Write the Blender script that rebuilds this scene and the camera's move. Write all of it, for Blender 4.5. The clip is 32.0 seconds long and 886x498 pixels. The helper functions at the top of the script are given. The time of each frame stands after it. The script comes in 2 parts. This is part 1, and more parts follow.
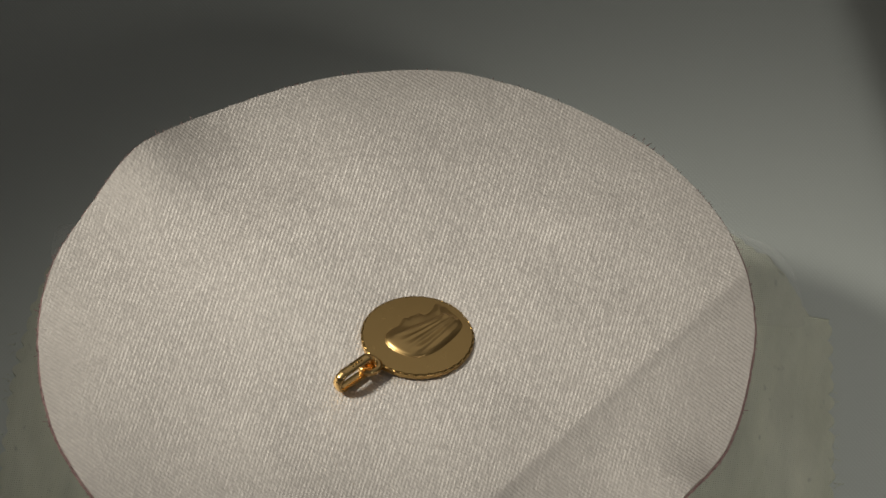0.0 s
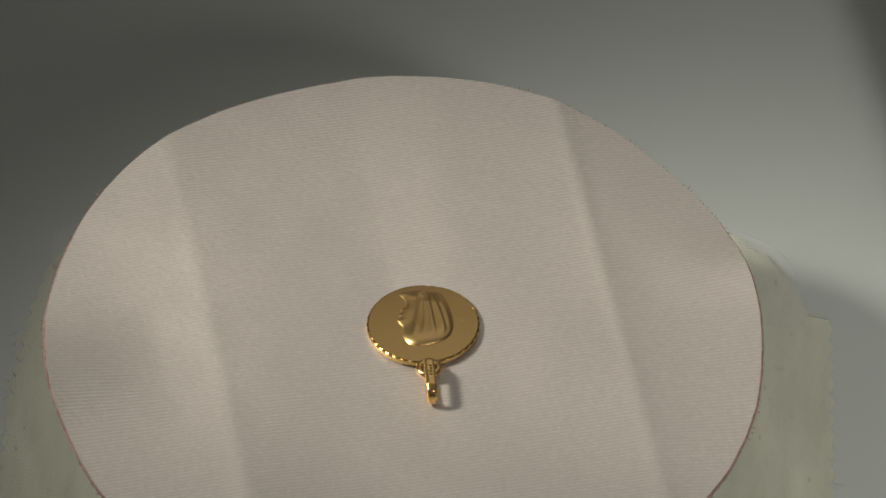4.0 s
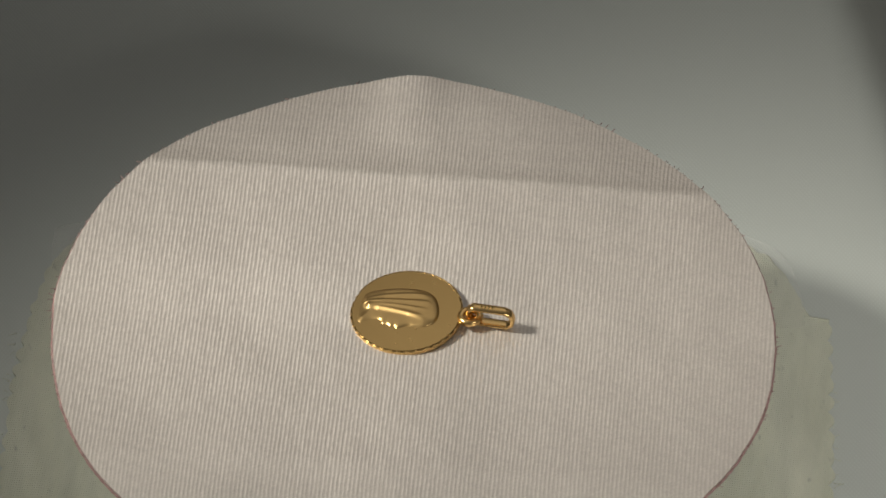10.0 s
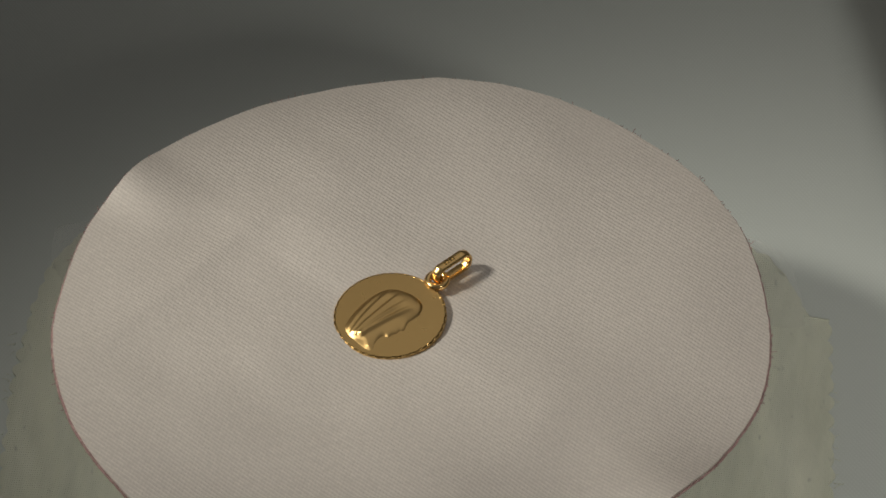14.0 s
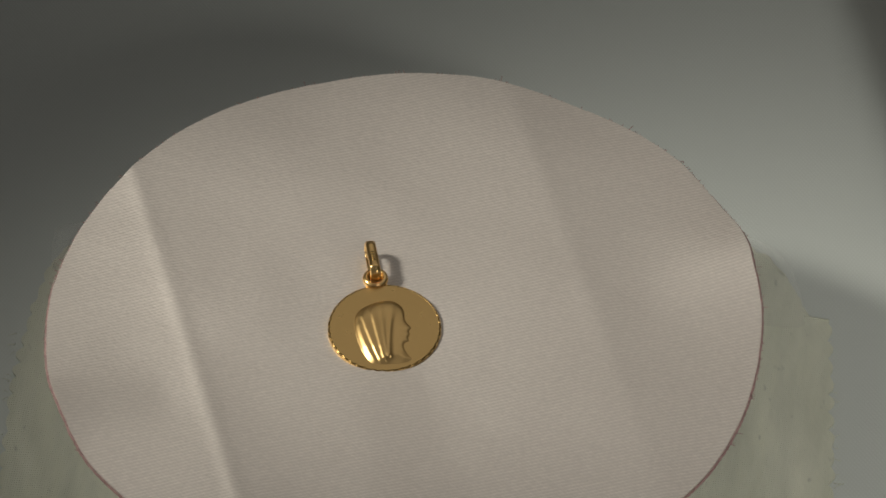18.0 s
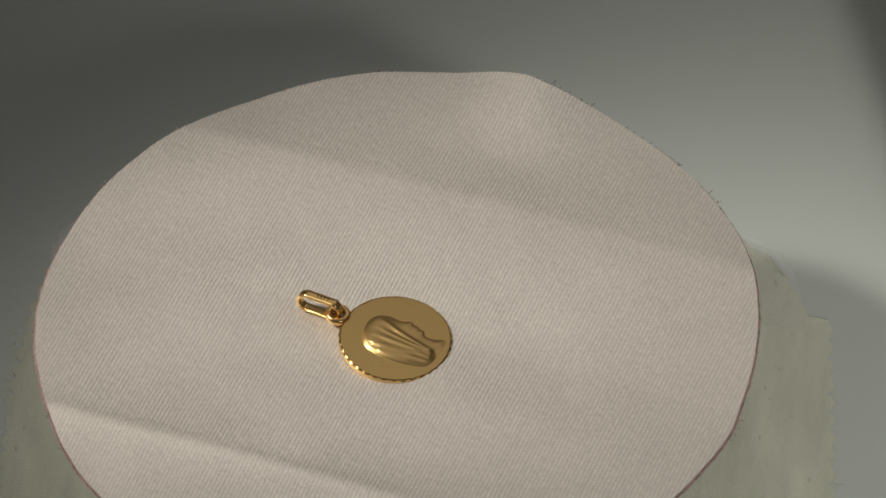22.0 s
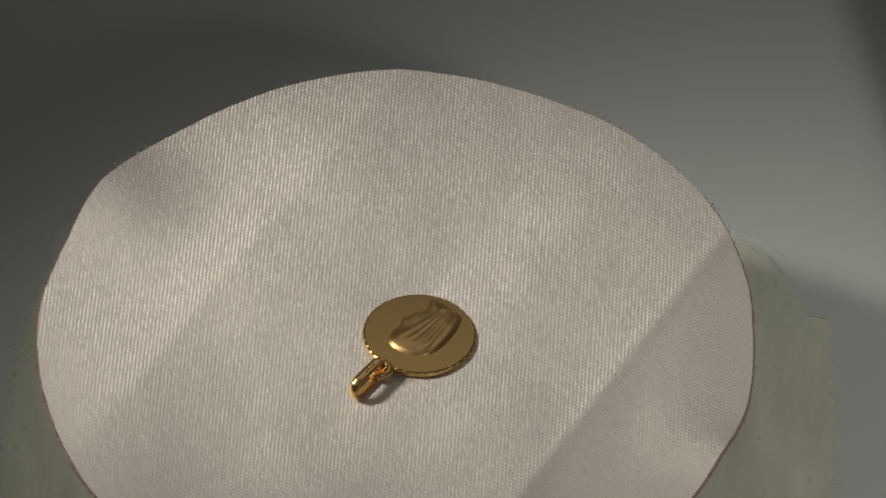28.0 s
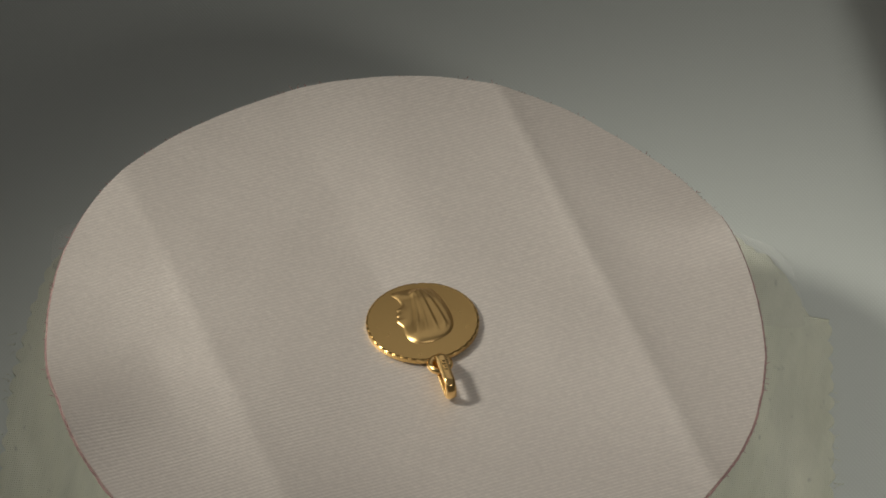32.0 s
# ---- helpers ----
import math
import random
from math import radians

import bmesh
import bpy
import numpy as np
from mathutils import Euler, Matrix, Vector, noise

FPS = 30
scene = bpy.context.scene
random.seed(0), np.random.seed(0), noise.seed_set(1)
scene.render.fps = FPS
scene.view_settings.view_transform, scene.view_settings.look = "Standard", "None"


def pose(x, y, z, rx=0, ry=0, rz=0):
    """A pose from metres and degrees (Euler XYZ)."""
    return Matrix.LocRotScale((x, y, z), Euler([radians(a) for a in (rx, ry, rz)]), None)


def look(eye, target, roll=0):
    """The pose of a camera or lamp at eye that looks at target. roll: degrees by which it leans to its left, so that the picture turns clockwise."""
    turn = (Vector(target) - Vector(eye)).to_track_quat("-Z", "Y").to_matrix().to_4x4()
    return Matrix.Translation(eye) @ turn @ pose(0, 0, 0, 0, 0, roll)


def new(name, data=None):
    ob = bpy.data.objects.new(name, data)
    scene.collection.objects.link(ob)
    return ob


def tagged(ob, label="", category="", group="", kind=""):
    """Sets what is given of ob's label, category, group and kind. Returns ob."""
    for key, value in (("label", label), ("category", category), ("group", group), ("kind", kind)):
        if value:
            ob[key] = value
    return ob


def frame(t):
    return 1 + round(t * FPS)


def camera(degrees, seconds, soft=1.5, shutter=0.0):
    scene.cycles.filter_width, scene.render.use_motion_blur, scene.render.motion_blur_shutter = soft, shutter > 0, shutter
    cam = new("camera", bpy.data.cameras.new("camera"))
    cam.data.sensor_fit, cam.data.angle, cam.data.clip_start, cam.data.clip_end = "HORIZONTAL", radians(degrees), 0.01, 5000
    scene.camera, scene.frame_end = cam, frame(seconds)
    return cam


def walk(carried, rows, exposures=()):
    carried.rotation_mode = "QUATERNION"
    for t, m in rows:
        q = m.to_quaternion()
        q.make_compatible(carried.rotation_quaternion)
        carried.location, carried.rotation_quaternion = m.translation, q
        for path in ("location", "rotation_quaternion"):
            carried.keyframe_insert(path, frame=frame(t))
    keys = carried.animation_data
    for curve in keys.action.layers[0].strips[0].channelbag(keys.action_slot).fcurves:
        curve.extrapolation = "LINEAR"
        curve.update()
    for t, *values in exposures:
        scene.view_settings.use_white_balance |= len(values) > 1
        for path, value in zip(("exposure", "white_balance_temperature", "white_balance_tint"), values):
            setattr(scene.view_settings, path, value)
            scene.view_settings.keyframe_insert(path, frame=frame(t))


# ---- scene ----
# ---- camera ----
MM = 0.001
cam = camera(8.0, 32.0, soft=1.7)
EYE = pose(6.70 * MM, -735.6 * MM, 787.4 * MM) @ pose(0, 0, 0, 43.73, 0, 0) @ pose(0, 0, 0, 0, 0, -0.165)
# the camera's own exposure, in stops, drifts as the satin turns its sheen to it and away
EXPOSURE = [(0.0, -0.70), (3.0, -0.21), (6.0, -0.05), (8.0, 0.05), (10.0, 0.03), (12.0, -0.13), (14.0, -0.30), (17.0, -0.24), (20.0, -0.14), (22.0, -0.05), (24.0, -0.26), (26.0, -0.26), (28.0, -0.64), (30.0, -0.22), (32.0, -0.16)]
walk(cam, [(0.0, EYE), (32.0, EYE)], EXPOSURE)

# ---- light ----
GROUND = -50.0          # cloth under the turntable, mm


def lamp(name, kind, at, target, watts, colour, size, cone=60, blend=0.5):
    data = bpy.data.lights.new(name, kind)
    data.energy, data.color = watts, colour
    if kind == "SPOT":
        data.shadow_soft_size, data.spot_size, data.spot_blend = size, radians(cone), blend
    else:
        data.shape, data.size = "DISK", size
    ob = new(name, data)
    ob.matrix_world = look([c * MM for c in at], [c * MM for c in target])
    return ob


lamp("lamp_key", "SPOT", (-408, 28, 398), (-5, 9, 0), 12.2, (1.0, 0.945, 0.825), 0.045, 18.8, 1.0)
lamp("lamp_second", "SPOT", (285, -460, 365), (130, -62, 0), 9.5, (1.0, 0.95, 0.84), 0.05, 23, 1.0)
world = bpy.data.worlds.new("world")
scene.world = world
world.use_nodes = True
world.node_tree.nodes["Background"].inputs[0].default_value = (0.8, 0.9, 1.0, 1)
world.node_tree.nodes["Background"].inputs[1].default_value = 0.004
# added panel, unseen, set where the medal's face mirrors it to brighten the gold
panel = lamp("fill_panel", "AREA", (320, 980, 1370), (0, 0, 0), 2.1, (1.0, 0.94, 0.84), 1.7)
panel.data.shape, panel.data.size_y = "RECTANGLE", 1.3
# added overhead fill, no real fixture: lifts the shadows and the gold's dark reflections
lamp("overhead_fill", "AREA", (0, 0, 1730), (0, 0, 0), 1.75, (0.97, 0.98, 1.0), 3.3)


# ---- materials ----
class Nodes:
    """A short way to write a node material."""

    def __init__(self, name, colour, rough=0.5, metal=0.0):
        self.mat = bpy.data.materials.new(name)
        self.mat.use_nodes = True
        self.tree = self.mat.node_tree
        self.bsdf = self.tree.nodes["Principled BSDF"]
        self.put("Base Color", (*colour, 1))
        self.put("Roughness", rough)
        self.put("Metallic", metal)
        self.coord = self.tree.nodes.new("ShaderNodeTexCoord").outputs["Object"]

    def put(self, key, value):
        if hasattr(value, "is_linked"):
            self.tree.links.new(value, self.bsdf.inputs[key])
        else:
            self.bsdf.inputs[key].default_value = value

    def node(self, kind, **inputs):
        n = self.tree.nodes.new("ShaderNode" + kind)
        for key, value in inputs.items():
            key = key.replace("_", " ")
            if hasattr(value, "is_linked"):
                self.tree.links.new(value, n.inputs[key])
            else:
                n.inputs[key].default_value = value
        return n

    def turned(self, degrees, stretch=(1, 1, 1)):
        n = self.node("Mapping", Vector=self.coord)
        n.inputs["Rotation"].default_value = (0, 0, radians(degrees))
        m = self.node("Mapping", Vector=n.outputs[0])
        m.inputs["Scale"].default_value = stretch
        return m.outputs[0]

    def noise(self, scale, detail=2.0, vector=None, rough=0.5):
        return self.node("TexNoise", Vector=vector or self.coord, Scale=scale, Detail=detail, Roughness=rough).outputs["Fac"]

    def math(self, op, a, b=0.0, c=0.0):
        n = self.tree.nodes.new("ShaderNodeMath")
        n.operation = op
        for i, v in enumerate((a, b, c)):
            if hasattr(v, "is_linked"):
                self.tree.links.new(v, n.inputs[i])
            else:
                n.inputs[i].default_value = v
        return n.outputs[0]

    def ramp(self, fac, lo, hi, a, b):
        n = self.tree.nodes.new("ShaderNodeMapRange")
        for key, v in (("Value", fac), ("From Min", lo), ("From Max", hi), ("To Min", a), ("To Max", b)):
            if hasattr(v, "is_linked"):
                self.tree.links.new(v, n.inputs[key])
            else:
                n.inputs[key].default_value = v
        return n.outputs[0]

    def mix(self, fac, a, b):
        n = self.tree.nodes.new("ShaderNodeMix")
        n.data_type = "RGBA"
        for i, v in ((0, fac), (6, a), (7, b)):
            if hasattr(v, "is_linked"):
                self.tree.links.new(v, n.inputs[i])
            else:
                n.inputs[i].default_value = v if i == 0 else (*v, 1)
        return n.outputs[2]

    def bands(self, pitch, vector, distortion=0.0):
        """A wave of that pitch, in metres, across the x of the vector."""
        n = self.tree.nodes.new("ShaderNodeTexWave")
        n.wave_type, n.bands_direction, n.wave_profile = "BANDS", "X", "SIN"
        self.tree.links.new(vector, n.inputs["Vector"])
        n.inputs["Scale"].default_value = math.pi / 10 / pitch
        n.inputs["Distortion"].default_value = distortion
        n.inputs["Detail"].default_value = 0
        return n.outputs["Fac"]

    def bump(self, height, distance, strength=1.0):
        n = self.tree.nodes.new("ShaderNodeBump")
        n.inputs["Distance"].default_value, n.inputs["Strength"].default_value = distance, strength
        self.tree.links.new(height, n.inputs["Height"])
        self.put("Normal", n.outputs[0])


def satin_cloth():
    """Matt ground threads and, over them, glossy floats that shine across their length."""
    m = Nodes("pale_pink_satin", (0.6, 0.55, 0.52), 0.5)
    floats = m.noise(2100, 2, m.turned(-107 + 90, (1, 0.7, 1)), 0.7)
    nap = m.noise(950, 3, rough=0.6)
    patches = m.noise(420, 2)
    cloud = m.noise(110, 3)
    broken = m.noise(1500, 2, m.turned(-79 + 90, (1, 0.5, 1)))
    line = m.bands(0.64 * MM, m.turned(-79 + 90), 0.4)                      # bright threads of the face
    glint = m.math("MULTIPLY", m.math("POWER", line, 1.5), m.ramp(broken, 0.35, 0.65, 0.55, 1.45))
    rib = m.bands(0.70 * MM, m.turned(-140 + 90), 0.4)                      # ribs of the ground weave
    knots = m.math("MULTIPLY", m.math("POWER", rib, 1.5), m.ramp(m.noise(1500, 2, m.turned(-140 + 90, (1, 0.6, 1))), 0.35, 0.65, 0.4, 1.6))
    ribs = m.math("MULTIPLY", rib, m.ramp(patches, 0.35, 0.65, 0.5, 1.0))
    tone = m.mix(m.ramp(floats, 0.32, 0.68, 0, 1), (0.155, 0.141, 0.132), (0.205, 0.188, 0.176))
    tone = m.mix(m.ramp(cloud, 0.3, 0.75, 0, 0.3), tone, (0.20, 0.176, 0.168))
    tone = m.mix(m.ramp(patches, 0.35, 0.65, 0.4, 0), tone, (0.14, 0.125, 0.118))
    tone = m.mix(m.ramp(nap, 0.35, 0.65, 0, 0.35), tone, (0.225, 0.20, 0.183))

    def relief_of(height):
        n = m.tree.nodes.new("ShaderNodeBump")
        n.inputs["Distance"].default_value = 1.0 * MM
        m.tree.links.new(height, n.inputs["Height"])
        return n.outputs[0]
    fuzz = m.math("ADD", m.math("MULTIPLY", floats, 0.05), m.math("MULTIPLY", nap, 0.14))
    matt = m.node("BsdfDiffuse", Color=tone, Roughness=0.5, Normal=relief_of(m.math("ADD", m.math("MULTIPLY", ribs, 0.29), fuzz)))
    across = m.tree.nodes.new("ShaderNodeVectorTransform")
    across.vector_type, across.convert_from, across.convert_to = "VECTOR", "OBJECT", "WORLD"
    across.inputs[0].default_value = (math.cos(radians(132)), math.sin(radians(132)), 0)
    sheer = m.mix(m.ramp(broken, 0.35, 0.65, 0.0, 1.0), (0.655, 0.621, 0.59), (0.69, 0.655, 0.621))
    sheer = m.mix(m.ramp(glint, 0.0, 1.4, 0.0, 0.24), sheer, (0, 0, 0))     # what the leaning threads take over
    gloss = m.node("BsdfAnisotropic", Color=sheer, Roughness=0.62, Anisotropy=0.09, Tangent=across.outputs[0],
                   Normal=relief_of(m.math("MULTIPLY", fuzz, 0.6)))
    soft = relief_of(m.math("MULTIPLY", fuzz, 0.3))

    def leaning(mask, amount, way):
        """Threads that lean one way and flash only as the turning cloth brings them to the lamp."""
        lean = m.tree.nodes.new("ShaderNodeVectorTransform")
        lean.vector_type, lean.convert_from, lean.convert_to = "VECTOR", "OBJECT", "WORLD"
        lean.inputs[0].default_value = (0.62 * math.cos(radians(way)), 0.62 * math.sin(radians(way)), 0)
        leant = m.tree.nodes.new("ShaderNodeVectorMath")
        m.tree.links.new(lean.outputs[0], leant.inputs[0])
        m.tree.links.new(soft, leant.inputs[1])
        unit = m.tree.nodes.new("ShaderNodeVectorMath")
        unit.operation = "NORMALIZE"
        m.tree.links.new(leant.outputs[0], unit.inputs[0])
        tint = m.mix(m.ramp(mask, 0.0, 1.4, 0.0, 1.0), (0, 0, 0), (amount, amount * 0.96, amount * 0.914))
        return m.node("BsdfAnisotropic", Color=tint, Roughness=0.46, Normal=unit.outputs[0])
    bright = leaning(glint, 0.15, 44)
    knot_a, knot_b = leaning(knots, 0.06, 276), leaning(knots, 0.07, 98)
    pair, trio = m.node("AddShader"), m.node("AddShader")
    sheen = m.node("AddShader")
    both = m.node("AddShader")
    for node, k, shader in ((pair, 0, knot_a), (pair, 1, knot_b), (trio, 0, pair), (trio, 1, bright), (sheen, 0, gloss), (sheen, 1, trio), (both, 0, matt), (both, 1, sheen)):
        m.tree.links.new(shader.outputs[0], node.inputs[k])
    m.tree.links.new(both.outputs[0], m.tree.nodes["Material Output"].inputs["Surface"])
    m.tree.nodes.remove(m.bsdf)
    return m.mat


def ground_cloth():
    m = Nodes("grey_white_mesh_cloth", (0.5, 0.52, 0.5), 0.6)
    a = m.bands(0.62 * MM, m.turned(33.8), 0.3)
    b = m.bands(0.62 * MM, m.turned(-33.8), 0.3)
    dots = m.math("MULTIPLY", a, b)
    worn = m.noise(45, 3)
    tone = m.mix(m.math("MULTIPLY", dots, m.ramp(worn, 0.3, 0.7, 0.6, 1.0)), (0.54, 0.58, 0.565), (0.585, 0.63, 0.615))
    m.put("Base Color", m.mix(m.ramp(m.noise(1300, 2), 0.35, 0.65, 0, 0.2), tone, (0.56, 0.60, 0.585)))
    m.put("Roughness", m.ramp(m.noise(60, 3), 0.3, 0.7, 0.5, 0.65))
    m.bump(m.math("ADD", m.math("MULTIPLY", dots, 0.5), m.math("MULTIPLY", m.noise(1600, 3), 0.9)), 0.06 * MM, 0.5)
    return m.mat


def green_cloth():
    m = Nodes("pale_green_cotton", (0.5, 0.52, 0.4), 0.75)
    weave = m.math("MULTIPLY", m.bands(0.42 * MM, m.turned(8), 1.0), m.bands(0.5 * MM, m.turned(98), 1.0))
    slub = m.noise(700, 3, m.turned(8, (1, 0.15, 1)))
    streak = m.noise(160, 4, m.turned(4, (1, 0.18, 1)), 0.6)
    stain = m.noise(75, 4, m.turned(-8, (1, 0.35, 1)), 0.6)
    fleck = m.noise(640, 2, m.turned(-8, (1, 0.4, 1)))
    tone = m.mix(m.ramp(stain, 0.35, 0.65, 0, 1), (0.65, 0.675, 0.555), (0.81, 0.825, 0.70))
    tone = m.mix(m.ramp(streak, 0.38, 0.62, 0.5, 0), tone, (0.46, 0.49, 0.43))
    tone = m.mix(m.ramp(weave, 0.0, 1.0, 0.3, 0), tone, (0.52, 0.54, 0.46))
    tone = m.mix(m.ramp(fleck, 0.68, 0.76, 0, 0.5), tone, (0.26, 0.28, 0.26))
    m.put("Base Color", m.mix(m.ramp(slub, 0.35, 0.65, 0, 0.4), tone, (0.67, 0.69, 0.60)))
    m.bump(m.math("ADD", weave, m.math("ADD", slub, m.math("MULTIPLY", streak, 3.0))), 0.12 * MM, 0.8)
    return m.mat


def gold(name, rough, spread, colour=(0.86, 0.58, 0.23), mottle=0.0):
    m = Nodes(name, colour, rough, 1.0)
    m.put("Roughness", m.ramp(m.noise(700, 3), 0.3, 0.7, rough - spread, rough + spread))
    m.bump(m.math("ADD", m.noise(5200, 2), m.math("MULTIPLY", m.noise(420, 3), mottle)), 0.008 * MM, 0.5)
    return m.mat


def plain(name, colour, rough=0.6, scale=30, amount=0.12):
    m = Nodes(name, colour, rough)
    dark = tuple(c * (1 - amount) for c in colour)
    m.put("Base Color", m.mix(m.ramp(m.noise(scale, 4), 0.3, 0.7, 0, 1), dark, colour))
    m.bump(m.noise(scale * 20, 3), 0.0002, 0.3)
    return m.mat


def clear_tape():
    m = Nodes("clear_tape", (0.93, 0.95, 0.93), 0.22)
    m.put("Alpha", 0.06)
    m.bump(m.noise(300, 2), 0.05 * MM, 0.5)
    return m.mat


SATIN, MESH, GREEN = satin_cloth(), ground_cloth(), green_cloth()
PINK = plain("pink_edge_thread", (0.56, 0.36, 0.35), 0.8, 900, 0.5)
GOLD_FACE = gold("satin_gold", 0.30, 0.03, (0.72, 0.485, 0.20), 7.0)
GOLD_RELIEF = gold("burnished_gold", 0.36, 0.02, (0.80, 0.545, 0.235), 3.0)
GOLD_BRIGHT = gold("polished_gold", 0.23, 0.03, (0.9, 0.61, 0.26))
# same metal as the face; the bevel's dark reflections are put into this colour
GOLD_CUT_SHADED = gold("shaded_cut_gold", 0.27, 0.04, (0.44, 0.28, 0.10))
MARK = gold("stamped_gold", 0.4, 0.05, (0.45, 0.29, 0.1))
TAPE = clear_tape()
PLASTIC = plain("grey_plastic", (0.2, 0.2, 0.2), 0.5)
WALL = plain("off_white_wall", (0.76, 0.73, 0.67), 0.9, 3, 0.05)
FLOOR = plain("brown_floor", (0.2, 0.14, 0.1), 0.6, 4, 0.4)
WOOD = plain("table_wood", (0.3, 0.2, 0.12), 0.5, 20, 0.4)


# ---- building helpers ----
def part(name, bm, material, parent=None, label="", smooth=True):
    mesh = bpy.data.meshes.new(name)
    bmesh.ops.recalc_face_normals(bm, faces=bm.faces)
    bm.to_mesh(mesh)
    bm.free()
    mesh.materials.append(material)
    mesh.polygons.foreach_set("use_smooth", [smooth] * len(mesh.polygons))
    ob = new(name, mesh)
    if parent:
        ob.parent = parent
    if label:
        tagged(ob, label)
    return ob


def block(bm, x0, x1, y0, y1, z0, z1, bevel=0.0):
    m = Matrix.Translation(((x0 + x1) / 2, (y0 + y1) / 2, (z0 + z1) / 2)) @ Matrix.Diagonal((x1 - x0, y1 - y0, z1 - z0, 1))
    verts = bmesh.ops.create_cube(bm, size=1, matrix=m)["verts"]
    if bevel:
        edges = {e for v in verts for e in v.link_edges}
        bmesh.ops.bevel(bm, geom=list(edges), offset=bevel, segments=2, affect="EDGES")
    return bm


def lathe(bm, profile, count, centre=(0, 0), closed=False):
    """Turns a profile of (radius, height) round the vertical."""
    rings = []
    for r, z in profile:
        rings.append([bm.verts.new((centre[0] + r * math.cos(2 * math.pi * k / count), centre[1] + r * math.sin(2 * math.pi * k / count), z)) for k in range(count)])
    pairs = list(zip(rings, rings[1:])) + ([(rings[-1], rings[0])] if closed else [])
    for a, b in pairs:
        for k in range(count):
            bm.faces.new((a[k], a[(k + 1) % count], b[(k + 1) % count], b[k]))
    if not closed:
        bm.faces.new(rings[0])
        bm.faces.new(rings[-1])
    return bm


def sweep(bm, points, frames, section, closed=True):
    """Sweeps a closed section, (side, up) pairs, along points whose frames are (side, up) vectors."""
    rings = [[bm.verts.new(Vector(p) + Vector(s) * a + Vector(u) * b) for a, b in section] for p, (s, u) in zip(points, frames)]
    n, m = len(rings), len(section)
    for i in range(n if closed else n - 1):
        a, b = rings[i], rings[(i + 1) % n]
        for k in range(m):
            bm.faces.new((a[k], a[(k + 1) % m], b[(k + 1) % m], b[k]))
    if not closed:
        bm.faces.new(rings[0])
        bm.faces.new(rings[-1])
    return bm


def wave(x, y, scale, seed=0.0):
    return noise.noise(Vector((x * scale + seed, y * scale - seed, seed)))


# ---- the room, out of view but for its light ----
def room():
    for name, box, mat in (
        ("floor", (-1.8, 1.8, -2.0, 1.8, -0.85, -0.78), FLOOR),
        ("wall_north", (-1.8, 1.8, 1.6, 1.7, -0.78, 1.75), WALL),
        ("wall_south", (-1.8, 1.8, -2.0, -1.9, -0.78, 1.75), WALL),
        ("wall_west", (-1.8, -1.7, -1.9, 1.6, -0.78, 1.75), WALL),
        ("wall_east", (1.7, 1.8, -1.9, 1.6, -0.78, 1.75), WALL),
    ):
        tagged(part(name, block(bmesh.new(), *box), mat, smooth=False), "plain surface of the dim room", name.split("_")[0], kind="structure")
    tagged(part("ceiling", block(bmesh.new(), -1.8, 1.8, -2.0, 1.7, 1.75, 1.8), WALL, smooth=False), "plain off-white ceiling", "ceiling", kind="structure")
    table = tagged(new("table"), "wooden table under the grey-white cloth", "table")
    top = GROUND * MM - 0.004
    board = bmesh.new()
    corners = [(-0.55, -0.4), (0.203, -0.4), (-0.013, 0.5), (-0.55, 0.5)]
    low, high = ([board.verts.new((x, y, z)) for x, y in corners] for z in (top - 0.03, top))
    board.faces.new(low), board.faces.new(high)
    for k in range(4):
        board.faces.new((low[k], low[(k + 1) % 4], high[(k + 1) % 4], high[k]))
    bmesh.ops.bevel(board, geom=board.edges[:], offset=0.004, segments=2, affect="EDGES", profile=0.5)
    part("tabletop", board, WOOD, table)
    for x, y in ((-0.5, -0.35), (-0.5, 0.45), (0.13, -0.35), (-0.07, 0.45)):
        part("leg", block(bmesh.new(), x - 0.025, x + 0.025, y - 0.025, y + 0.025, -0.78, top - 0.03, 0.003), WOOD, table)


# ---- cloths on the table ----
def ground_height(x, y):
    """Height in mm of the slack cloth."""
    edge = x - 93 + (y - 90) * 0.24             # it hangs over the table's slanting edge
    drop = 2.2 * math.log1p(math.exp(max(-30.0, min(30.0, edge / 2.2)))) * 2.2 if edge < 60 else 2.2 * edge
    return GROUND + 0.7 * wave(x, y, 0.012, 3.1) + 0.35 * wave(x, y, 0.03, 7.7) - min(drop, 500.0)


def backdrop():
    bm = bmesh.new()
    xs = sorted({*np.arange(-140, 141, 4.0), *np.linspace(-460, -140, 17), *np.linspace(140, 460, 17)})
    ys = sorted({*np.arange(-120, 161, 4.0), *np.linspace(-360, -120, 13), *np.linspace(160, 440, 15)})
    grid = [[bm.verts.new((x * MM, y * MM, ground_height(x, y) * MM)) for x in xs] for y in ys]
    for a, b in zip(grid, grid[1:]):
        for k in range(len(xs) - 1):
            bm.faces.new((a[k], a[k + 1], b[k + 1], b[k]))
    ob = tagged(part("backdrop", bm, MESH), "grey-white finely meshed cloth with soft slack folds, spread on a table", "cloth", kind="structure")
    solid = ob.modifiers.new("thickness", "SOLIDIFY")
    solid.thickness, solid.offset = 0.6 * MM, -1
    return ob


def pinked(corners, tooth=4.4, depth=1.0):
    """An outline with the zigzag of pinking shears, rounded as worn cloth is; corners are (x, y, toothed)."""
    out = []
    for (x0, y0, teeth), (x1, y1, _) in zip(corners, corners[1:] + corners[:1]):
        length = math.hypot(x1 - x0, y1 - y0)
        steps = max(1, round(length / tooth)) * 10
        nx, ny = (y1 - y0) / length, -(x1 - x0) / length
        for k in range(steps):
            f = k / steps
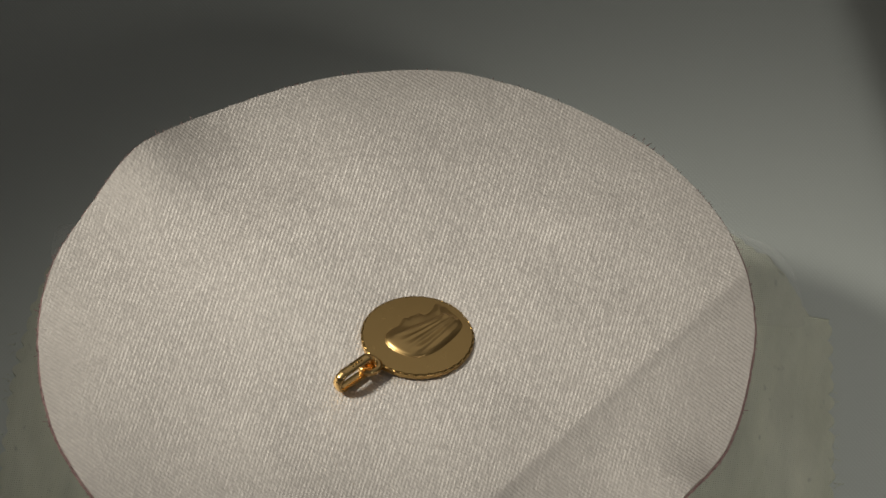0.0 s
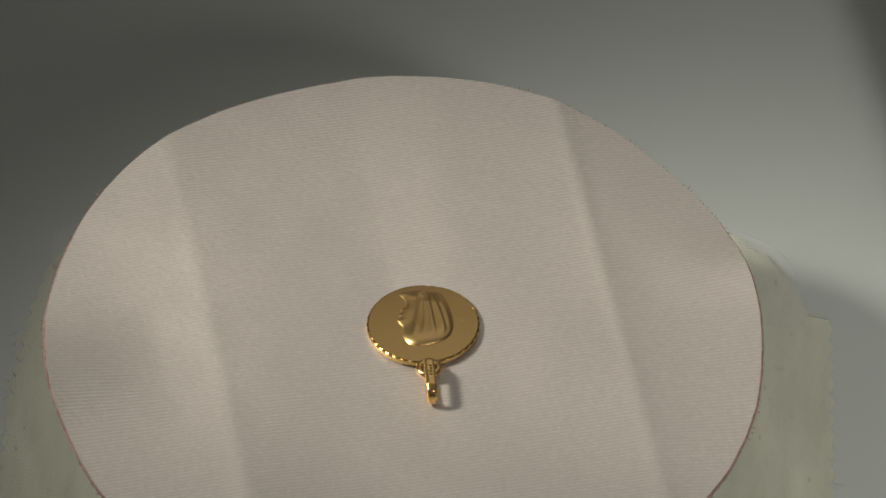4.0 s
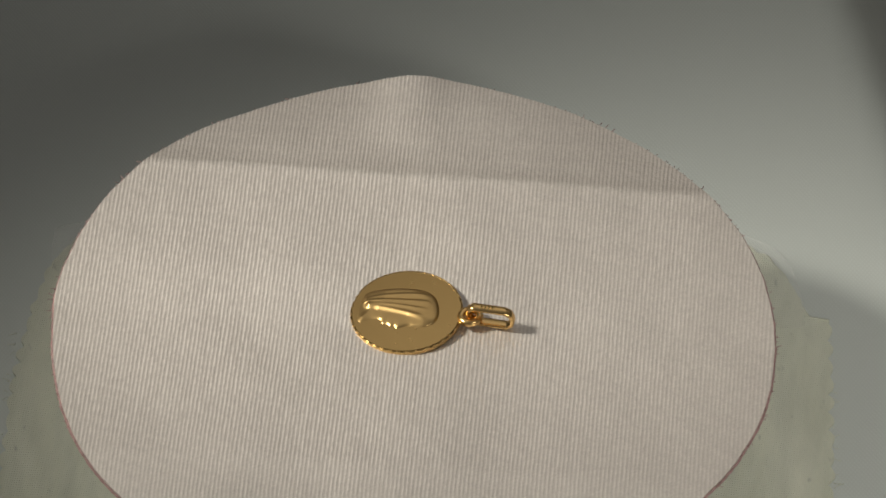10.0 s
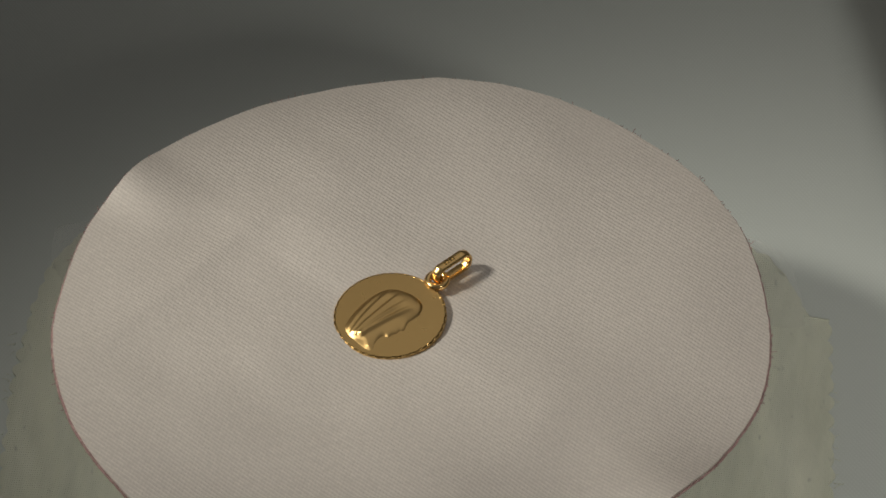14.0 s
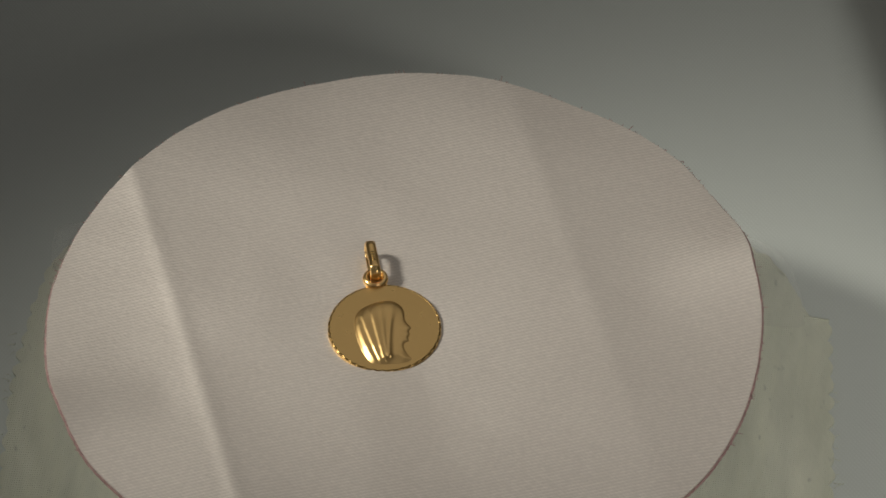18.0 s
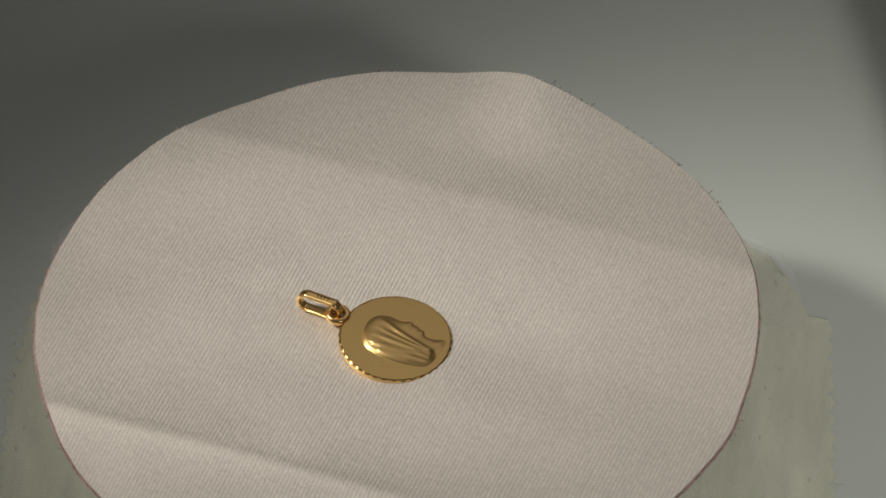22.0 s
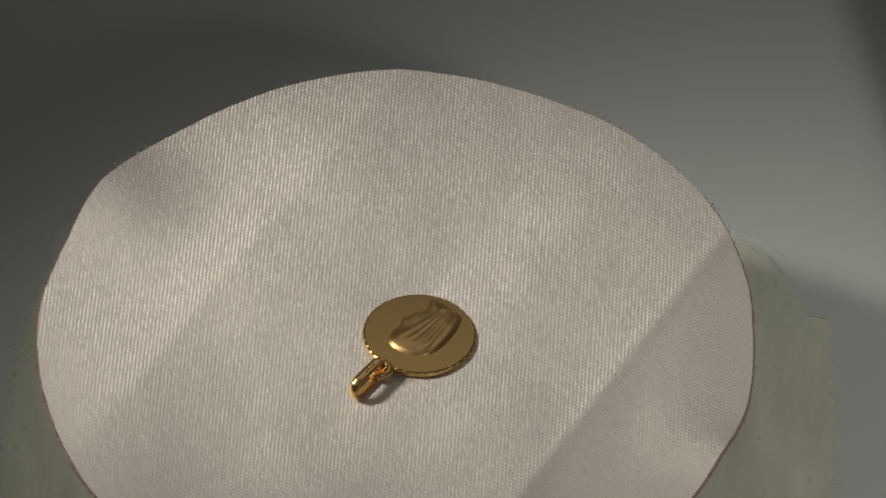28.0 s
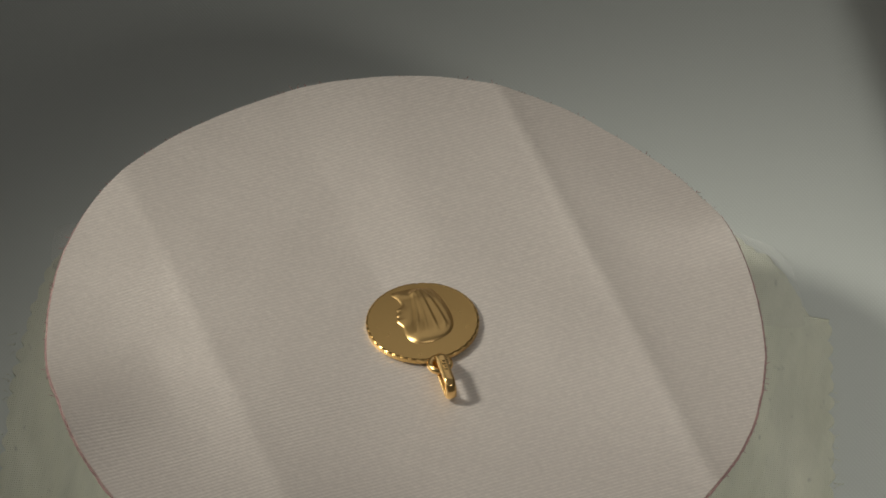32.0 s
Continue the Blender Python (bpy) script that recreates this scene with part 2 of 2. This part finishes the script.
            x, y = x0 + (x1 - x0) * f, y0 + (y1 - y0) * f
            d = depth * (0.8 + 1.1 * wave(x, y, 0.23, 1.3)) * (abs(math.sin(math.pi * k / 10)) - 0.5) if teeth else 0.55 * wave(x, y, 0.55, 6.1)
            d += 0.5 * wave(x, y, 0.12, 4.4)
            out.append((x + nx * d, y + ny * d))
    return out


def sheet(name, outline, height, material, rings=26, centre=(0.0, 0.0), thick=0.35):
    """A cloth sheet inside an outline that its centre sees whole; height gives z in mm."""
    bm = bmesh.new()
    mid = bm.verts.new((centre[0] * MM, centre[1] * MM, height(*centre) * MM))
    last = None
    for i in range(1, rings + 1):
        f = (i / rings) ** 0.6
        ring = []
        for x, y in outline:
            px, py = centre[0] + (x - centre[0]) * f, centre[1] + (y - centre[1]) * f
            ring.append(bm.verts.new((px * MM, py * MM, height(px, py) * MM)))
        for k in range(len(ring)):
            j = (k + 1) % len(ring)
            bm.faces.new((last[k], last[j], ring[j], ring[k]) if last else (mid, ring[j], ring[k]))
        last = ring
    ob = part(name, bm, material)
    solid = ob.modifiers.new("thickness", "SOLIDIFY")
    solid.thickness, solid.offset = thick * MM, -1
    ob.modifiers.new("crisp_edge", "EDGE_SPLIT").split_angle = radians(45)
    return ob


def swatch():
    corners = [(-73.8, -59.7, 1), (75.1, -59.7, 0), (74.8, -19.6, 1), (76.4, 45.7, 0), (72.6, 46.7, 0), (70.5, 53.0, 0), (67.4, 59.0, 0), (65.7, 62.3, 0),
               (62.8, 64.5, 0), (58.8, 68.7, 1), (-58.5, 70.4, 0), (-65.0, 60.5, 1), (-68.1, 48.0, 1), (-70.3, 32.5, 1), (-71.5, 11.0, 1)]

    def height(x, y):
        edge = math.exp(-((x - 69) / 4) ** 2 - ((y - 60) / 9) ** 2)
        fold = 0.55 * math.exp(-((x - 62 + 0.12 * (y - 10)) / 1.7) ** 2) + 0.35 * math.exp(-((x - 68 + 0.25 * (y - 5)) / 1.3) ** 2)
        fold += 0.5 * math.exp(-((x + 62 + 0.3 * (y - 0)) / 1.8) ** 2)
        return ground_height(x, y) + 1.0 + 0.5 * wave(x, y, 0.05, 9.2) + fold + 0.9 * edge
    ob = tagged(sheet("fabric_swatch", pinked(corners), height, GREEN), "pale green cotton swatch with pinked edges, lying under the turntable", "fabric swatch")
    curl = [(54.0, 70.2), (58.8, 68.4), (62.8, 64.3), (65.7, 62.0), (67.4, 58.8), (69.0, 56.0), (70.5, 52.8), (71.8, 49.6), (72.8, 46.9)]
    path, frames = [], []
    for k in range(len(curl) * 4 - 3):
        f, n = (k % 4) / 4, k // 4
        a, b = curl[n], curl[min(n + 1, len(curl) - 1)]
        x, y = a[0] + (b[0] - a[0]) * f, a[1] + (b[1] - a[1]) * f
        x, y = x + 0.5 * wave(x, y, 0.45, 8.1), y + 0.5 * wave(x, y, 0.4, 2.6)
        path.append((x * MM, y * MM, (height(x, y) - 0.05 + 0.25 * wave(x, y, 0.5, 3.3)) * MM))
        frames.append(((0.77, 0.64, 0), (0, 0, 1)))
    roll = [((0.26 + 0.06 * math.sin(3 * b)) * math.cos(b) * MM, 0.22 * math.sin(b) * MM) for b in [2 * math.pi * k / 10 for k in range(10)]]
    part("curled_edge", sweep(bmesh.new(), path, frames, roll, closed=False), GREEN, ob, "curled frayed edge of the swatch")
    lip = [(74.9 + 0.5 * k, 46.4 - 0.1 * k) for k in range(-6, 4)]
    path = [(x * MM, y * MM, (height(x, y) + 0.15) * MM) for x, y in lip]
    part("turned_hem", sweep(bmesh.new(), path, [((0, 1, 0), (0, 0, 1))] * len(path), [(c, d * 1.3) for c, d in roll], closed=False), GREEN, ob, "short turned hem")
    rng = random.Random(11)
    loose = bmesh.new()
    for _ in range(46):
        side = rng.random() < 0.5
        y = rng.uniform(-40, 44)
        x = (75.4 + 0.01 * y) if side else (-71.6 + 0.06 * max(0.0, y - 20))
        long, lean = rng.uniform(0.6, 2.0), rng.uniform(-0.8, 0.8) + (0 if side else math.pi)
        points = [((x + long * f * math.cos(lean)) * MM, (y + long * f * math.sin(lean)) * MM, (height(x, y) + 0.05 + 0.3 * f * (1 - f)) * MM) for f in (0, 0.5, 1)]
        sweep(loose, points, [((-math.sin(lean), math.cos(lean), 0), (0, 0, 1))] * 3, [(0.06 * MM, 0), (-0.04 * MM, 0.05 * MM), (-0.04 * MM, -0.05 * MM)], closed=False)
    tagged(part("loose_threads", loose, GREEN, ob, "loose threads along the pinked edges"), kind="stuff")
    return ob


def tape(name, corners, lift):
    def height(x, y):
        return ground_height(x, y) + 2.0 + lift * max(0.0, math.hypot(x, y) - 66) * 0.14 + 0.3 * wave(x, y, 0.08, 2.0)
    cx, cy = sum(c[0] for c in corners) / len(corners), sum(c[1] for c in corners) / len(corners)
    out = []
    n = len(corners)
    for i in range(n):          # rounded corners
        p0, p1, p2 = corners[i - 1], corners[i], corners[(i + 1) % n]
        for k in range(6):
            f = k / 5
            a = [p1[j] + (p0[j] - p1[j]) * 0.25 for j in (0, 1)]
            b = [p1[j] + (p2[j] - p1[j]) * 0.25 for j in (0, 1)]
            out.append(tuple((1 - f) ** 2 * a[j] + 2 * f * (1 - f) * p1[j] + f * f * b[j] for j in (0, 1)))
    ob = sheet(name, out, height, TAPE, 8, (cx, cy), 0.08)
    return tagged(ob, "strip of clear adhesive tape holding down the green swatch", "tape", "tape strips on the swatch")


# ---- turntable ----
def turntable():
    table = tagged(new("turntable"), "small grey plastic display turntable under a satin disc", "turntable")
    z = ground_height(0, 0)
    part("base", lathe(bmesh.new(), [(k[0] * MM, k[1] * MM) for k in ((38, z + 1.4), (40, z + 2.2), (40, z + 14), (38, z + 16), (10, z + 16))], 64), PLASTIC, table)
    part("spindle", lathe(bmesh.new(), [(6 * MM, (z + 16) * MM), (6 * MM, -8.0 * MM)], 32), PLASTIC, table)
    platter = part("platter", lathe(bmesh.new(), [(k[0] * MM, k[1] * MM) for k in ((12, -8.0), (41, -5.8), (42, -5.2), (42, -4.1), (41, -3.8))], 96), PLASTIC, table)
    return platter


# ---- the satin disc ----
CREASE = radians(51)            # way of the two long creases


def crease_axes(x, y):
    c, s = math.cos(CREASE), math.sin(CREASE)
    return x * c + y * s, -x * s + y * c        # along, across


def satin_height(x, y):
    """Height in mm of the satin's face, with its pressed-in creases and the slack at its rim."""
    along, across = crease_axes(x, y)
    out = math.hypot(x, y) / 60
    turn = math.atan2(y, x)
    z = -1.55 + 0.75 * out ** 2 + 1.87 * out * math.cos(turn - radians(263)) - (0.5 * math.sin(2 * turn) + 0.3 * math.sin(3 * turn)) * out ** 3
    z += out ** 3 * (-0.34 + 0.34 * math.cos(turn) - 0.12 * math.sin(turn) + 0.32 * math.cos(2 * turn) - 0.44 * math.sin(2 * turn)
                     - 0.22 * math.cos(3 * turn) + 0.13 * math.sin(3 * turn) - 0.31 * math.cos(4 * turn) - 0.12 * math.sin(4 * turn))
    over, under = max(0.0, across - 36.5), 1.5 * math.log1p(math.exp(min(30.0, (-32.0 - across) / 1.5)))
    z += 0.019 * (min(max(across, 0.0), 36.5) + min(max(-across, 0.0), 32.0)) - 0.12 * over * (1 - 0.011 * over) - 0.105 * under * (1 - 0.005 * under)
    z += 0.12 * math.exp(-((across - 36.0) / 1.5) ** 2) + 0.06 * math.exp(-((across + 32.3) / 1.8) ** 2)
    rise = max(0.0, out - 0.70) ** 1.4
    z += 8.4 * rise * math.exp(-((along + 3.0) / 6.8) ** 2) * (across > 0) + 12.4 * rise * math.exp(-((along + 0.5) / 10.0) ** 2) * (across < 0)
    z += 0.04 * math.exp(-((along - 1.0) / 2.2) ** 2)
    z += 0.75 * wave(x, y, 0.042, 12.0) * max(0.0, 1 - out * out)
    z += 0.5 * wave(x, y, 0.035, 5.0) * (0.35 + out * out) + 0.12 * wave(x, y, 0.11, 8.0)
    return z


def satin_rim(a):
    """Radius in mm of the hand-cut rim."""
    r = 61.19 + 1.26 * math.cos(a) + 0.93 * math.sin(a) - 0.30 * math.cos(2 * a) + 0.24 * math.sin(2 * a) + 0.14 * math.sin(3 * a)
    r += 0.07 * math.cos(5 * a) - 0.18 * math.sin(5 * a) - 0.13 * math.cos(6 * a) + 0.12 * math.cos(9 * a + 2.0)
    return r + 0.35 * noise.noise(Vector((math.cos(a) * 5, math.sin(a) * 5, 2.5))) + 0.12 * noise.noise(Vector((math.cos(a) * 22, math.sin(a) * 22, 6.5)))


def satin_disc():
    count, rings = 480, 76
    bm = bmesh.new()
    mid = bm.verts.new((0, 0, satin_height(0, 0) * MM))
    last = None
    for i in range(1, rings + 1):
        ring = []
        for k in range(count):
            a = 2 * math.pi * k / count
            r = satin_rim(a) * i / rings
            x, y = r * math.cos(a), r * math.sin(a)
            ring.append(bm.verts.new((x * MM, y * MM, satin_height(x, y) * MM)))
        for k in range(count):
            j = (k + 1) % count
            bm.faces.new((last[k], ring[k], ring[j], last[j]) if last else (mid, ring[k], ring[j]))
        last = ring
    disc = part("satin_disc", bm, SATIN)
    solid = disc.modifiers.new("thickness", "SOLIDIFY")
    solid.thickness, solid.offset = 0.35 * MM, -1
    disc.modifiers.new("crisp_edge", "EDGE_SPLIT").split_angle = radians(45)
    tagged(disc, "round pale pink satin cloth with pressed creases on a turntable", "fabric disc")
    points, frames = [], []
    for k in range(960):
        a = 2 * math.pi * k / 960
        r = satin_rim(a) + 0.12 + 0.12 * noise.noise(Vector((k * 0.6, 0.3, 1.0)))
        x, y = r * math.cos(a), r * math.sin(a)
        points.append((x * MM, y * MM, (satin_height(x, y) - 0.22) * MM))
        frames.append(((math.cos(a), math.sin(a), 0), (0, 0, 1)))
    section = [(0.24 * MM * math.cos(b), 0.24 * MM * math.sin(b)) for b in [2 * math.pi * k / 6 for k in range(6)]]
    part("edge_thread", sweep(bmesh.new(), points, frames, section), PINK, disc, "frayed pink thread along the cut rim")
    rng = random.Random(7)
    fuzz = bmesh.new()
    for _ in range(620):
        a = rng.uniform(0, 2 * math.pi)
        r, long = satin_rim(a) - 0.2, rng.uniform(0.4, 0.95) + 0.7 * (rng.random() < 0.06)
        lean, lift = a + rng.uniform(-0.9, 0.9), rng.uniform(-0.1, 0.35)
        points = [((r * math.cos(a) + long * f * math.cos(lean)) * MM, (r * math.sin(a) + long * f * math.sin(lean)) * MM,
                   (satin_height(r * math.cos(a), r * math.sin(a)) - 0.12 + long * lift * f * f) * MM) for f in (0, 0.5, 1)]
        frames = [((-math.sin(lean), math.cos(lean), 0), (0, 0, 1))] * 3
        sweep(fuzz, points, frames, [(0.065 * MM, 0), (-0.04 * MM, 0.05 * MM), (-0.04 * MM, -0.05 * MM)], closed=False)
    tagged(part("frayed_fibres", fuzz, PINK, disc, "short pale fibres fraying from the cut rim"), "short pale fibres fraying from the cut rim", kind="stuff")
    return disc


# ---- the gold pendant ----
R = 9.68            # medal radius, mm
FACE = 1.0          # height of its face over its back, mm


def dome(r):
    """Height in mm of the faintly domed face over its rim."""
    return 0.24 * (1 - (r / (R - 0.5)) ** 2)


def medal_plate(parent):
    profile = [(R - 0.5, 0.0), (R - 0.1, 0.08), (R - 0.02, 0.2), (R - 0.04, FACE - 0.13), (R - 0.36, FACE - 0.10), (R - 0.37, FACE - 0.005)]
    profile += [((R - 0.5) * k / 12, FACE + dome((R - 0.5) * k / 12)) for k in range(11, 0, -1)]
    plate = part("plate", lathe(bmesh.new(), [(r * MM, z * MM) for r, z in profile], 192), GOLD_FACE, parent, "satin-finished gold face")
    plate.data.set_sharp_from_angle(angle=radians(25))
    return plate


def medal_rim(parent):
    """The rim that a diamond tool cut into shallow scallops, facet by facet; its colour carries the bevel's dark
    reflections.
    """
    bm = bmesh.new()
    cuts, per = 36, 8
    n = cuts * per
    rings = [[] for _ in range(4)]
    for k in range(n):
        a = 2 * math.pi * k / n
        deep = (1 - abs(math.sin(cuts * a / 2))) ** 1.5
        steps = ((0.06 + 0.20 * deep, FACE - 0.24), (0.01 + 0.24 * deep, FACE - 0.17), (0.28 + 0.16 * deep, FACE + 0.03), (0.37 + 0.12 * deep, FACE - 0.008))
        for ring, (r, z) in zip(rings, steps):
            ring.append(bm.verts.new(((R - r) * math.cos(a) * MM, (R - r) * math.sin(a) * MM, z * MM)))
    for a, b in zip(rings, rings[1:]):
        for k in range(n):
            bm.faces.new((a[k], a[(k + 1) % n], b[(k + 1) % n], b[k]))
    return part("rim", bm, GOLD_CUT_SHADED, parent, "polished rim cut into shallow scallops, its dark reflections put into the colour", smooth=False)


def smoothed(a, times):
    for _ in range(times):
        a = (np.roll(a, 1, 0) + np.roll(a, -1, 0) + np.roll(a, 1, 1) + np.roll(a, -1, 1) + 2 * a) / 6
    return a


def relief_height(u, v):
    """A plain draped form in low relief; u, v in medal radii, bail upwards. Arrays in, arrays out."""
    c, s = math.cos(radians(-8.4)), math.sin(radians(-8.4))
    u, v = c * u + s * v, -s * u + c * v
    outline = [(-0.18, 0.54), (0.04, 0.59), (0.20, 0.55), (0.31, 0.42), (0.345, 0.25), (0.36, 0.13), (0.46, -0.02), (0.42, -0.09), (0.44, -0.16),
               (0.41, -0.24), (0.42, -0.32), (0.345, -0.37), (0.335, -0.46), (0.39, -0.60), (0.48, -0.71), (0.38, -0.79), (0.13, -0.83),
               (-0.10, -0.84), (-0.25, -0.78), (-0.37, -0.57), (-0.47, -0.28), (-0.52, -0.02), (-0.51, 0.22), (-0.41, 0.40)]
    smooth = []
    for k, p1 in enumerate(outline):                                            # a rounded line through the corners
        p0, p2, p3 = outline[k - 1], outline[(k + 1) % len(outline)], outline[(k + 2) % len(outline)]
        for f in (0.0, 0.25, 0.5, 0.75):
            smooth.append(tuple(0.5 * (2 * b + (c2 - a) * f + (2 * a - 5 * b + 4 * c2 - e) * f * f + (3 * b - a - 3 * c2 + e) * f ** 3)
                                for a, b, c2, e in zip(p0, p1, p2, p3)))
    outline = smooth
    far = np.full(u.shape, 9.0)
    inside = np.zeros(u.shape, bool)
    for (x0, y0), (x1, y1) in zip(outline, outline[1:] + outline[:1]):
        dx, dy = x1 - x0, y1 - y0
        f = np.clip(((u - x0) * dx + (v - y0) * dy) / (dx * dx + dy * dy), 0, 1)
        far = np.minimum(far, np.hypot(u - x0 - f * dx, v - y0 - f * dy))
        inside ^= ((y0 > v) != (y1 > v)) & (u < (x1 - x0) * (v - y0) / (y1 - y0 + 1e-12) + x0)
    d = np.where(inside, far, -far)
    crown = np.clip((v - 0.05) / 0.45, 0, 1)
    round_off = np.clip(d / (0.19 + 0.13 * crown), 0, 1)
    body = np.sqrt(np.clip(1 - (1 - round_off) ** 2, 0, 1)) * np.clip((v + 0.98) / 0.5, 0.25, 1)
    front = 0.224 - 0.176 * (0.55 - v)
    edge = 1 / (1 + np.exp((u - front - 0.02) / 0.04))                          # 1 on the veil, 0 before its hem
    loose = np.clip((0.42 - v) / 0.35, 0, 1)                                    # the veil lies smooth over the crown
    h = body * (0.40 + 0.22 * edge + 0.28 * crown)

    def fold(a, b, c3, steep, gentle, tall):
        """A pleat, steep on its back and gentle before."""
        best, where = np.full(u.shape, 9.0), np.zeros(u.shape)
        for k in range(81):
            f = k / 80
            x = (1 - f) ** 2 * a[0] + 2 * f * (1 - f) * b[0] + f * f * c3[0]
            y = (1 - f) ** 2 * a[1] + 2 * f * (1 - f) * b[1] + f * f * c3[1]
            tx, ty = (1 - f) * (b[0] - a[0]) + f * (c3[0] - b[0]), (1 - f) * (b[1] - a[1]) + f * (c3[1] - b[1])
            gap = np.hypot(u - x, v - y)
            where = np.where(gap < best, np.sign((u - x) * ty - (v - y) * tx), where)     # below 0 before the pleat
            best = np.minimum(best, gap)
        width = np.where(where < 0, gentle, steep)
        return tall * np.exp(-(best / width) ** 2) * np.clip(d / 0.08, 0, 1) * loose

    h += fold((-0.38, 0.20), (-0.29, -0.25), (-0.05, -0.80), 0.035, 0.10, 0.27)
    h += fold((-0.22, 0.34), (-0.18, 0.0), (0.00, -0.72), 0.035, 0.085, 0.32)
    h += fold((-0.04, 0.36), (-0.06, 0.0), (0.06, -0.68), 0.03, 0.05, 0.23)
    h += fold((0.17, 0.48), (0.05, 0.05), (0.10, -0.66), 0.035, 0.05, 0.27)
    h += fold((-0.46, 0.00), (-0.38, -0.38), (-0.16, -0.80), 0.05, 0.08, 0.14)
    h += fold((0.10, -0.66), (0.24, -0.60), (0.36, -0.70), 0.07, 0.07, 0.13)
    h = smoothed(h, 6)
    return 0.9 * h


def relief(parent):
    n = 300
    axis = np.linspace(-0.9, 0.9, n)
    u, v = np.meshgrid(axis, axis)
    h = relief_height(u, v)
    keep = (h > 0.006) & (np.hypot(u, v) < 0.89)
    bm = bmesh.new()
    made = {}

    def vert(i, j):
        if (i, j) not in made:
            made[i, j] = bm.verts.new((u[i, j] * R * MM, v[i, j] * R * MM, (FACE - 0.012 + dome(R * math.hypot(u[i, j], v[i, j])) + h[i, j]) * MM))
        return made[i, j]
    for i in range(n - 1):
        for j in range(n - 1):
            if keep[i:i + 2, j:j + 2].all():
                bm.faces.new((vert(i, j), vert(i, j + 1), vert(i + 1, j + 1), vert(i + 1, j)))
    return part("relief", bm, GOLD_RELIEF, parent, "plain veiled form in low relief")


def hanging_loop(parent):
    """The thick ring soldered to the rim."""
    bm = bmesh.new()
    profile = [((1.58 + 0.66 * math.cos(b)) * MM, (0.9 + 0.66 * math.sin(b)) * MM) for b in [2 * math.pi * k / 16 for k in range(16)]]
    lathe(bm, profile, 48, (0, (R + 1.35) * MM), closed=True)
    block(bm, -0.9 * MM, 0.9 * MM, (R - 0.35) * MM, (R + 0.25) * MM, 0.35 * MM, 1.15 * MM, 0.15 * MM)
    return part("ring", bm, GOLD_BRIGHT, parent, "thick polished ring soldered to the rim")


def bail_link(parent):
    """The upright oblong link, a band with a rounded outer face."""
    long, tall = 7.6, 3.4
    y0, z0 = R + 1.05, 0.1
    rad = 1.5
    path = []
    for cx, cz, start in ((long - rad, tall - rad, 0), (rad, tall - rad, 90), (rad, rad, 180), (long - rad, rad, 270)):
        for k in range(11):
            b = radians(start + 9 * k)
            dent = 0.05 * math.sin(9 * b + 2.2 * cx)
            path.append((cx + (rad + dent) * math.cos(b), cz + (rad + dent) * math.sin(b), math.cos(b), math.sin(b)))
    section = [(-0.90, -0.18), (-0.90, 0.10), (-0.72, 0.28), (-0.4, 0.38), (0.0, 0.42), (0.4, 0.38), (0.72, 0.28), (0.90, 0.10), (0.90, -0.18), (0.7, -0.28), (-0.7, -0.28)]
    points = [(0, (y0 + y) * MM, (z0 + z - 0.10 * y) * MM) for y, z, _, _ in path]      # its far end rests on the cloth
    frames = [((1, 0, 0), (0, ny, nz)) for _, _, ny, nz in path]
    link = part("bail", sweep(bmesh.new(), points, frames, [(a * MM, b * MM) for a, b in section]), GOLD_BRIGHT, parent, "polished oblong gold bail standing on edge")
    for k in range(4):
        y = y0 + 2.4 + k * 0.62
        part("hallmark", block(bmesh.new(), -0.32 * MM, 0.32 * MM, (y - 0.16) * MM, (y + 0.16) * MM, (z0 + tall + 0.38 - 0.10 * (y - y0)) * MM, (z0 + tall + 0.44 - 0.10 * (y - y0)) * MM, 0.01 * MM), MARK, link, "tiny unreadable stamped mark")
    return link


MEDAL_AT = (-2.39, 2.32)


def pendant():
    root = tagged(new("medal_pendant"), "round yellow gold medal pendant with upright bail, lying on pale satin", "pendant")
    medal_plate(root), medal_rim(root), relief(root), hanging_loop(root), bail_link(root)
    return root


room()
backdrop()
swatch()
tape("clear_tape", [(50.6, 56.5), (54.7, 69.5), (61.8, 66.0), (67.4, 62.5), (70.1, 57.4), (71.9, 49.5), (71.9, 42.5), (60.8, 44.5)], 0.3)
tape("clear_tape", [(-46.4, 50.4), (-46.4, 70.4), (-56.5, 69.9), (-64.1, 68.5), (-64.9, 60.5), (-60.6, 50.4)], 0.3)
PLATTER = turntable()
DISC = satin_disc()
PENDANT = pendant()

# angle of the turntable, in degrees, every two seconds
TURN = [(0, -182.4), (2, -155.8), (4, -130.3), (6, -105.49), (8, -80.54), (10, -54.92), (12, -28.8), (14, -1.97), (16, 25.58),
        (18, 53.26), (20, 80.68), (22, 107.88), (24, 134.59), (26, 160.88), (28, 187.27), (30, 213.82), (32, 240.33)]


def motions():
    z = satin_height(*MEDAL_AT)
    medal = Matrix.Translation((MEDAL_AT[0] * MM, MEDAL_AT[1] * MM, (z + 0.3) * MM)) @ pose(0, 0, 0, 0, 0, -44.9) @ pose(0, 0, 0, 3.4, 0, 0)
    spin = [(t, pose(0, 0, 0, 0, 0, a)) for t, a in TURN]
    walk(PLATTER, spin)
    walk(DISC, spin)
    walk(PENDANT, [(t, m @ medal) for t, m in spin])


motions()
